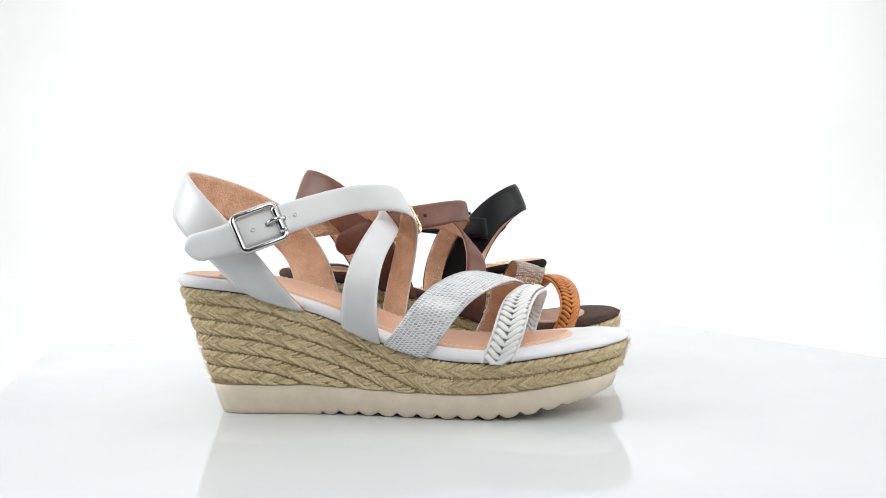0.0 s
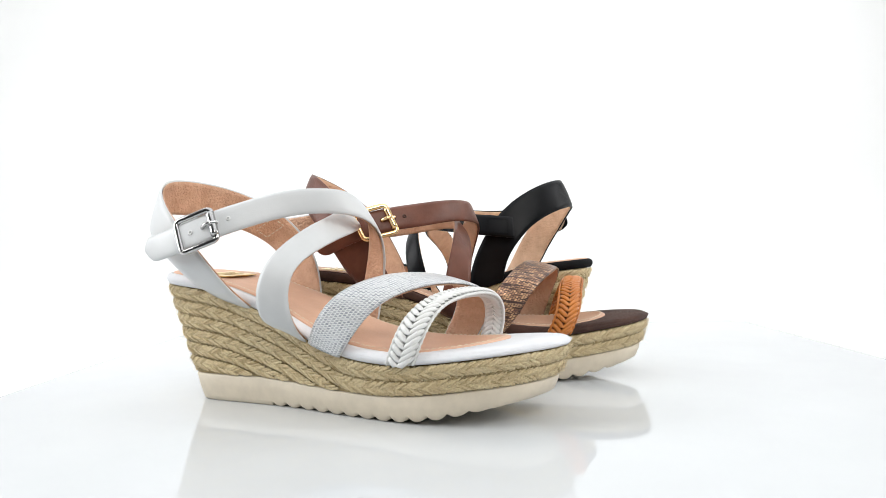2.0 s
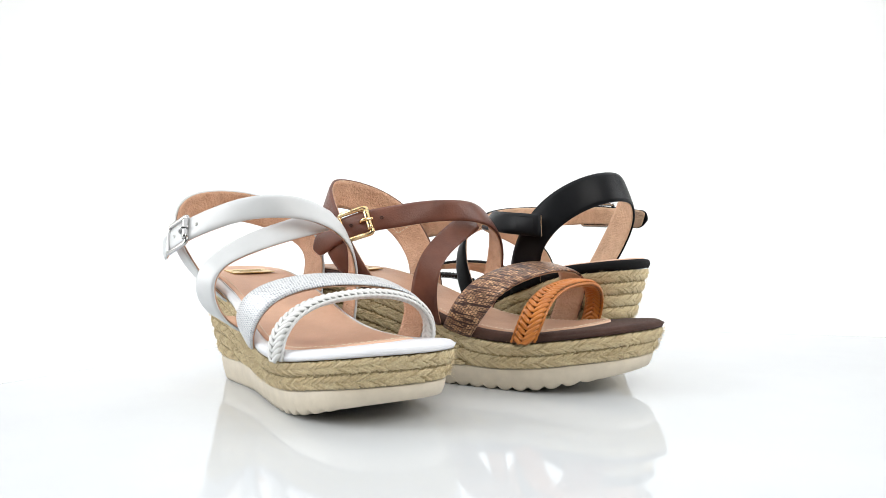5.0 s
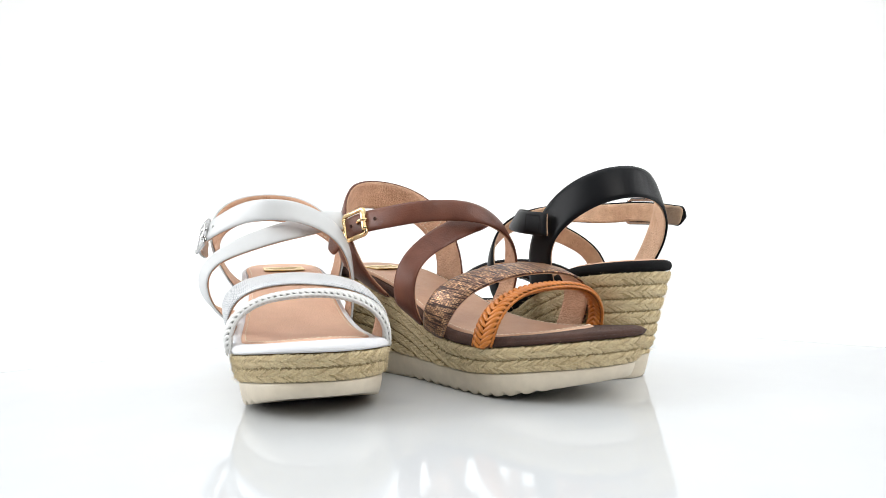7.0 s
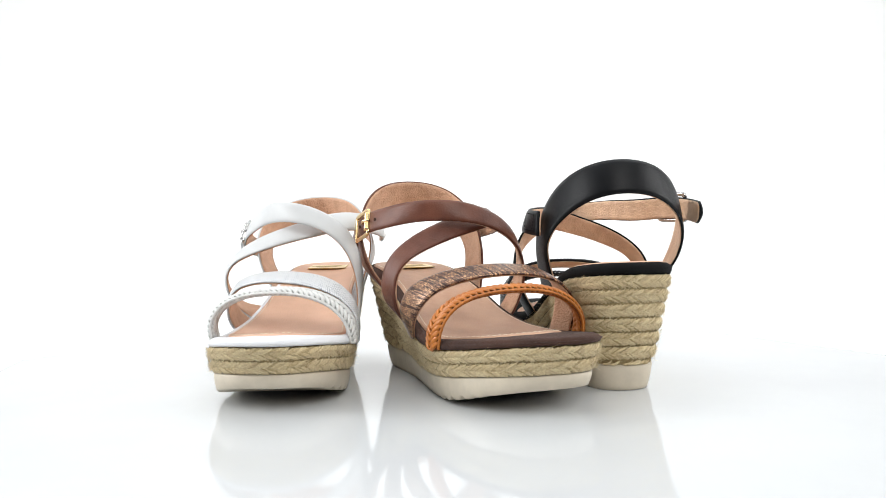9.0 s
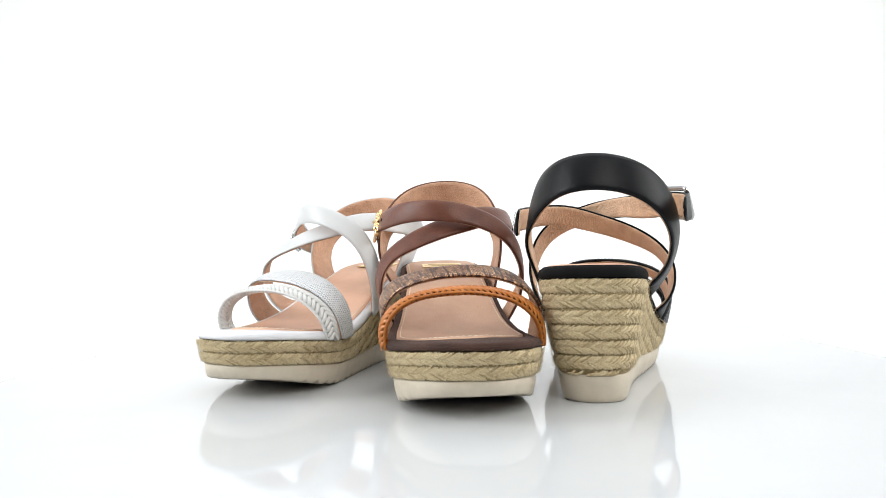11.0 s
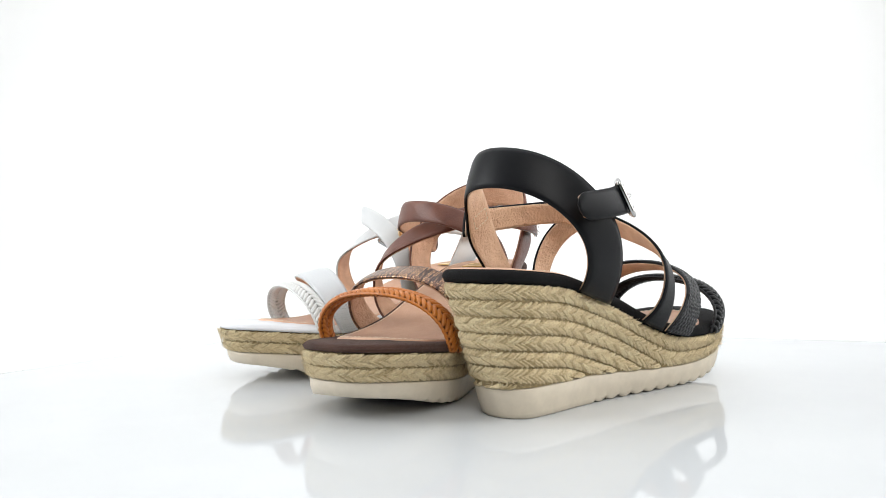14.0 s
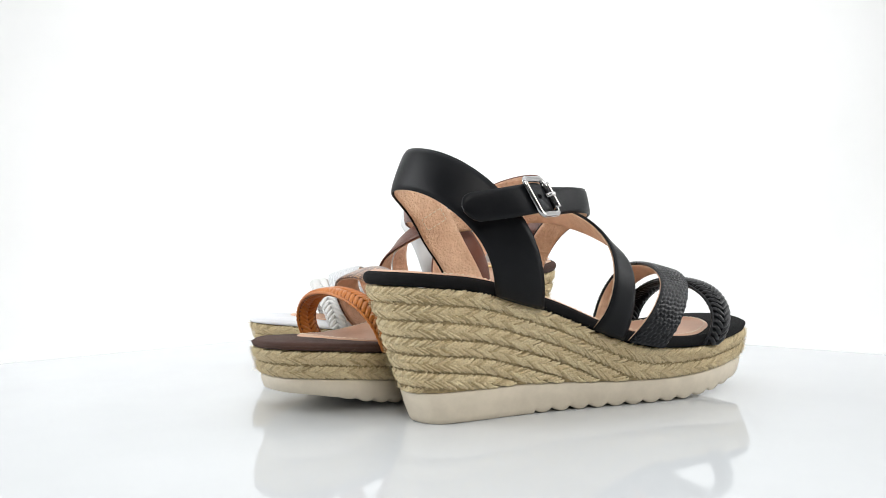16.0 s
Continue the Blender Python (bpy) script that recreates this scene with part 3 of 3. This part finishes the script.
def sandal(label, base, leather_m, cover_m, insole_m, print_m, plait_m, plait_dark, metal, edge_m, lift=0.0, heel_lift=0.0, tuck=0.0, slide=(0, 0), buckle_x=0.062, print_drop=0.0, instep_out=0.0, lining_m=LINING, tail_drop=0.0, heel_move=(0, 0, 0), ankle_in=0.0, ankle_up=0.0, ankle_turn=0.0, heel_root=0.0, print_fwd=0.0, grain=None):
    root = new("sandal")
    root.empty_display_size = 0.02
    tagged(root, label, "sandal", "wedge sandals on the turntable")
    root.matrix_world = base
    if not SHARED:
        fixed = random.Random(5)
        SHARED["outsole"], SHARED["core"] = outsole_mesh(), core_mesh()
        SHARED["rows"] = [braid_row(k, fixed) for k in range(7)]
        SHARED["fuzz"] = fuzz_mesh(fixed)
    part("outsole", SHARED["outsole"], root, "cream rubber outsole with scalloped tread")
    part("wedge_core", SHARED["core"], root, "coarse core behind the jute")
    for me in SHARED["rows"]:
        part("jute_braid", me, root, "plaited natural jute row", "stuff")
    part("jute_fuzz", SHARED["fuzz"], root, "stray jute fibres", "stuff")
    part("footbed_cover", cover_mesh(cover_m), root)
    insole = part("insole", insole_mesh(insole_m), root, "smooth tan leather insole")
    line = [inset_point(i, 2.8, 0.8) for i in range(40, N_RING - 40, 3)]
    part("stitching", stitch_line("stitching", line, np.tile((0.0, 0, 1), (len(line), 1)), THREAD), insole, "cream stitching")
    # gold label on the heel of the insole
    zi = float(np.interp(34, TOP_X, TOP_Z) + 6.3) / 1000 + 0.0004
    tilt = math.atan2(69.5 - 66, 36)
    ax, az = Vector((math.cos(tilt), 0, -math.sin(tilt))), Vector((math.sin(tilt), 0, math.cos(tilt)))
    tag = part("gold_label", slab("gold_label", Vector((0.034, 0, zi + 0.0002)), ax, Vector((0, 1, 0)), az, 0.019, 0.029, 0.0006, GOLD_FOIL, 0.0002), insole, "gold foil label with unreadable print")
    for k, wdt in ((-0.004, 0.02), (0.0, 0.026), (0.004, 0.016)):
        part("print_bar", slab("print_bar", Vector((0.034, 0, zi + 0.0002)) + ax * k + az * 0.00036, ax, Vector((0, 1, 0)), az, 0.0016, wdt, 0.0002, FOIL_INK, 0), tag)

    def slid(points):       # how far this sandal's straps sit back or forward of the common pattern
        return [(p[0] + slide[0] + (slide[1] - slide[0]) * min(1.2, max(0, (p[0] - 15) / 140)), *p[1:]) for p in points]

    def anchored(points, first=True, last=True):       # strap ends lie against the covered rim, down to the jute
        p = [list(q) for q in points]
        for k, on in ((0, first), (-1, last)):
            if on:
                near = [i for i in range(N_RING) if (RIM_S[i, 1] > 0) == (p[k][1] > 0)]
                i = min(near, key=lambda j: abs(RIM_S[j, 0] - p[k][0]))
                p[k][1], p[k][2] = RIM_S[i, 1] + OUT[i, 1] * 0.6, ZTOP[i] + 0.6
        return p

    # straps: leather outside, tan lining inside
    def strap(name, ea, eb, material, n=56, lo=0.0, hi=0.0016, first=True, last=True, tip=0.0, grain=None, under=None):
        a, b, mid, tan, nrm = strap_frames(anchored(slid(ea), first, last), anchored(slid(eb), first, last), n)
        cut = 4 if tip else 0
        if tip:     # a rounded free end
            far = np.concatenate([np.linspace(tip, tip * 0.75, 4), np.linspace(tip * 0.6, 0.0, 4)[:-1]])[:, None]
            a, b, mid = [np.concatenate([v[:1] - tan[:1] * far, v]) for v in (a, b, mid)]
            tan, nrm = [np.concatenate([np.repeat(v[:1], len(far), 0), v]) for v in (tan, nrm)]
            gone = np.cumsum(np.concatenate([[0], np.linalg.norm(np.diff(mid, axis=0), axis=1)]))
            share = np.sqrt(np.maximum(0.04, 1 - np.maximum(0, 1 - gone / (tip * 1.15)) ** 2))[:, None]
            half = (b - a) / 2 * share
            a, b = mid - half, mid + half
        ob = part(name, ribbon(name, a, b, nrm, lo, hi, material, across=46 if grain else 8, grain=grain), root)
        part("lining", ribbon("lining", a[cut:], b[cut:], nrm[cut:], lo - 0.0009, lo - 0.00005, under or lining_m, inset=0.0005, crown=0.0005), ob, "" if under else "tan leather lining")
        return ob, a, b, mid, tan, nrm

    hl = heel_lift
    du = {k: (heel_move[0] * g, heel_move[1] * g, (hl + heel_move[2]) * g) for k, g in ((3, 0.25), (4, 0.6), (5, 0.9), (6, 1), (7, 1), (8, 1), (9, 0.8), (10, 0.4))}
    du.update({k: (heel_root * g, 0, 0) for k, g in ((0, 1), (1, 0.8), (2, 0.4))})
    heel, *hs = strap("heel_strap", shifted(HEEL_U, du), shifted(HEEL_L, du), leather_m, 72)
    dk = {0: (-2 - lift * 0.4, tuck, lift + 1 - tail_drop), 1: (-1, tuck, lift), 2: (0, tuck * 0.7, lift * 0.6), 3: (0, tuck * 0.3, lift * 0.2)}
    dk[2] = (-4 * ankle_turn, tuck * 0.7 + 2 * ankle_turn, lift * 0.6)
    dk[3] = (-6 * ankle_turn, tuck * 0.3 + 8 * ankle_turn, lift * 0.2 + ankle_up * 0.5)
    dk.update({k: (-8 * ankle_turn * h, 6 * ankle_turn * h - ankle_in * g, ankle_up * u) for k, g, h, u in ((4, 0, 1, 0.9), (5, 0.15, 0.4, 1), (6, 0.3, 0, 1), (7, 0.55, 0, 0.8), (8, 0.85, 0, 0.4), (9, 1, 0, 0.1), (10, 0.9, 0, 0))})
    au, al = shifted(ANKLE_U, dk), shifted(ANKLE_L, dk)
    ankle, a, b, mid, tan, nrm = strap("ankle_strap", au, al, leather_m, 72, lo=0.0006, hi=0.0022, first=False, tip=0.0065)
    cum = np.concatenate([[0], np.cumsum(np.linalg.norm(np.diff(mid, axis=0), axis=1))])
    at = int(np.argmin(abs(mid[:, 0] - buckle_x)[:36]))
    wd = unit(b[at] - a[at])
    buckle(ankle, Vector(mid[at] + nrm[at] * 0.0005), Vector(tan[at]), Vector(wd), Vector(nrm[at]), metal)
    for dist in (-0.004, 0.019):
        k = int(np.argmin(abs(cum - cum[at] - dist)))
        hole(ankle, mid[k] + nrm[k] * 0.0027, tan[k], unit(b[k] - a[k]), nrm[k], edge_m)
    instep, a, b, mid, tan, nrm = strap("instep_strap", *[shifted(e, {1: (0, -0.4 * instep_out, 0), 2: (0, -0.8 * instep_out, 0), 3: (0, -instep_out, 0), 4: (0, -0.8 * instep_out, 0), 5: (0, -0.4 * instep_out, 0)}) for e in (INSTEP_U, INSTEP_L)], leather_m, 64, last=False)
    # the end of the instep strap is sewn down on the heel strap
    k = len(mid) - 5
    o, u, v = mid[k] + nrm[k] * 0.0024, unit(tan[k]), unit(b[k] - a[k])
    sq = [o + u * x + v * y for x, y in ((-0.006, -0.0052), (0.008, -0.0052), (0.008, 0.0052), (-0.006, 0.0052), (-0.006, -0.0052))]
    part("stitching", stitch_line("stitching", sq, np.tile(nrm[k], (5, 1)), edge_m, 0.0014, 0.0006, 0.00025), instep)
    # sewn square inside the heel strap
    ha, hb, hm, ht, hn = hs
    k = int(len(hm) * 0.76)
    o, u, v = hm[k] - hn[k] * 0.0011, ht[k], unit(hb[k] - ha[k])
    sq = [o + u * x + v * y for x, y in ((-0.004, -0.007), (0.004, -0.007), (0.004, 0.007), (-0.004, 0.007), (-0.004, -0.007))]
    part("sewn_square", stitch_line("sewn_square", sq, np.tile(-hn[k], (5, 1)), THREAD), heel)
    low = {4: (0, 0, -0.4 * print_drop), 5: (0, 0, -0.8 * print_drop), 6: (1, 0, -print_drop), 7: (1.5, 0, -print_drop), 8: (1.5, 0, -0.6 * print_drop)}
    strap("printed_strap", shifted(PRINT_U, low), shifted(shifted(PRINT_L, low), {k: (print_fwd, 0, -0.15 * print_fwd) for k in range(3, 9)}), print_m, 380 if grain else 60, lo=0.0004, hi=0.002, grain=grain)
    braided, *_ = strap("braided_strap", PLAIT_U, PLAIT_L, plait_dark, 56, lo=-0.0002, hi=0.0008, under=plait_dark)
    plaits(braided, anchored(slid(PLAIT_U)), anchored(slid(PLAIT_L)), plait_m)
    return root


# ---- the setting ----
def backdrop_mesh():
    """One sheet of cloth: floor, a wide sweep and a tall back."""
    prof = [(-0.9, -0.3), (-0.4, -0.3), (0.6, -0.3), (1.0, -0.28), (1.25, -0.16), (1.4, 0.05), (1.46, 0.4), (1.5, 1.0), (1.5, 2.2)]
    line, _ = spline(prof, 60)
    verts, faces = [], []
    xs = np.linspace(-1.7, 1.7, 35)
    for y, z in line:
        for x in xs:
            edge = max(0, abs(x) - 1.15) / 0.55
            fold = 0.012 * math.sin(x * 7 + 2 * y) * math.sin(z * 2.3 + x)
            verts.append((x, y + fold, z + edge ** 3 * 0.5 * (1 if z < 0.6 else 0)))
    m = len(xs)
    for i in range(len(line) - 1):
        for j in range(m - 1):
            faces.append((i * m + j, i * m + j + 1, (i + 1) * m + j + 1, (i + 1) * m + j))
    return mesh_of("backdrop", verts, faces, CLOTH)


backdrop = tagged(new("backdrop", backdrop_mesh()), "white cloth sweep behind and under the turntable", "backdrop", kind="structure")


def box(name, low, high, material, label, category):
    bm = bmesh.new()
    bmesh.ops.create_cube(bm, size=1.0)
    bmesh.ops.scale(bm, vec=[b - a for a, b in zip(low, high)], verts=bm.verts)
    bmesh.ops.translate(bm, vec=[(a + b) / 2 for a, b in zip(low, high)], verts=bm.verts)
    me = bpy.data.meshes.new(name)
    bm.to_mesh(me)
    bm.free()
    me.materials.append(material)
    return tagged(new(name, me), label, category, kind="structure")


box("wall_west", (-1.9, -0.55, -0.4), (-1.75, 1.65, 2.4), CLOTH, "plain white cloth side of the studio", "wall")
box("wall_east", (1.75, -0.55, -0.4), (1.9, 1.65, 2.4), CLOTH, "plain white cloth side of the studio", "wall")
box("wall_south", (-2.6, -2.75, -0.4), (2.6, -2.6, 2.4), ROOM, "plain dim grey wall behind the camera", "wall")
box("wall_southwest", (-2.75, -2.6, -0.4), (-2.6, -0.55, 2.4), ROOM, "plain dim grey wall beside the camera", "wall")
box("wall_southeast", (2.6, -2.6, -0.4), (2.75, -0.55, 2.4), ROOM, "plain dim grey wall beside the camera", "wall")
box("ceiling", (-2.75, -2.75, 2.4), (2.75, 1.65, 2.5), ROOM, "plain dim grey ceiling", "ceiling")
box("floor", (-2.75, -2.75, -0.42), (2.75, 1.65, -0.402), ROOM, "plain dim grey studio floor", "floor")


# ---- turntable ----
def turntable():
    root = new("turntable")
    tagged(root, "square white glossy acrylic board on a round turntable foot", "turntable")
    corners = [(-0.361, 0.218), (-0.168, -0.340), (0.400, -0.235), (0.205, 0.410)]
    bm = bmesh.new()
    vs = [bm.verts.new((x, y, -0.005)) for x, y in corners] + [bm.verts.new((x, y, 0)) for x, y in corners]
    bm.faces.new(vs[3::-1])
    bm.faces.new(vs[4:])
    for k in range(4):
        bm.faces.new((vs[k], vs[(k + 1) % 4], vs[4 + (k + 1) % 4], vs[4 + k]))
    bmesh.ops.bevel(bm, geom=[e for e in bm.edges if abs(e.verts[0].co.z - e.verts[1].co.z) > 0.001], offset=0.012, segments=5, affect="EDGES")
    bmesh.ops.recalc_face_normals(bm, faces=bm.faces)
    bmesh.ops.bevel(bm, geom=[e for e in bm.edges if abs(e.verts[0].co.z - e.verts[1].co.z) < 1e-6 and not all(abs(f.normal.z) > 0.9 for f in e.link_faces)], offset=0.0008, segments=2, affect="EDGES")
    me = bpy.data.meshes.new("board")
    bm.to_mesh(me)
    bm.free()
    me.materials.append(ACRYLIC)
    part("board", me, root, "white glossy acrylic board")
    bm = bmesh.new()
    bmesh.ops.create_cone(bm, segments=64, radius1=0.16, radius2=0.15, depth=0.29, cap_ends=True, matrix=Matrix.Translation((0, 0, -0.151)))
    bmesh.ops.bevel(bm, geom=[e for e in bm.edges if abs(e.calc_face_angle(0)) > 1], offset=0.004, segments=2, affect="EDGES")
    me = bpy.data.meshes.new("foot")
    bm.to_mesh(me)
    bm.free()
    me.materials.append(CLOTH)
    part("foot", me, root, "round white foot")
    return root


TABLE = turntable()
TABLE_POSE = pose(0, 0, 0.0017)

# ---- the three sandals ----
WHITE_POSE = pose(-0.1390, -0.0755, 0.0002, 0, 0, -5.92)
BLACK_POSE = pose(0.0867, 0.1051, 0.0002, 0, 0, 181.0)
BROWN_POSE = pose(-0.0965, -0.0255, 0.0002, 0, 0, 19.8)
WHITE = sandal("white leather wedge sandal with silver snake-print strap and jute sole", WHITE_POSE, WHITE_LEATHER, WHITE_COVER, INSOLE_TAN, WHITE_SNAKE, WHITE_PLAIT, WHITE_SHADE_BACKING, SILVER, WHITE_PLAIT, 0.0, 0.0, -8.0, (-10.5, -1.5), 0.060, 4.0, 13.0, heel_move=(1.5, -8, -2), ankle_in=9.0, ankle_up=3.0, print_fwd=4.0)
BROWN = sandal("brown leather wedge sandal with copper snake-print and orange braided straps", BROWN_POSE, BROWN_LEATHER, BROWN_SUEDE, INSOLE_BROWN, BROWN_SNAKE, TAN_PLAIT, TAN_SHADE_BACKING, BRASS, BROWN_SUEDE, 7.0, 2.0, 4.5, (-6, 0), 0.0635, tail_drop=6.0, heel_move=(5, 7, 3))
BLACK = sandal("black leather wedge sandal with reptile-grain strap and jute sole", BLACK_POSE, BLACK_LEATHER, BLACK_SUEDE, INSOLE_TAN, BLACK_SNAKE, BLACK_PLAIT, BLACK_SUEDE, SILVER, BLACK_SUEDE, 15.0, 2.0, -3.0, (-4, 8), 0.0675, 2.0, 0.0, LIGHT_LINING, heel_move=(6, 1, 1), ankle_turn=1.5, heel_root=-4.0, grain=reptile)


# ---- movement ----
def motions():
    for thing, base in ((TABLE, TABLE_POSE), (WHITE, WHITE_POSE), (BROWN, BROWN_POSE), (BLACK, BLACK_POSE)):
        walk(thing, [(k * 0.5, pose(0, 0, 0, 0, 0, TURN * k * 0.5) @ base) for k in range(int(SECONDS * 2) + 1)])


motions()
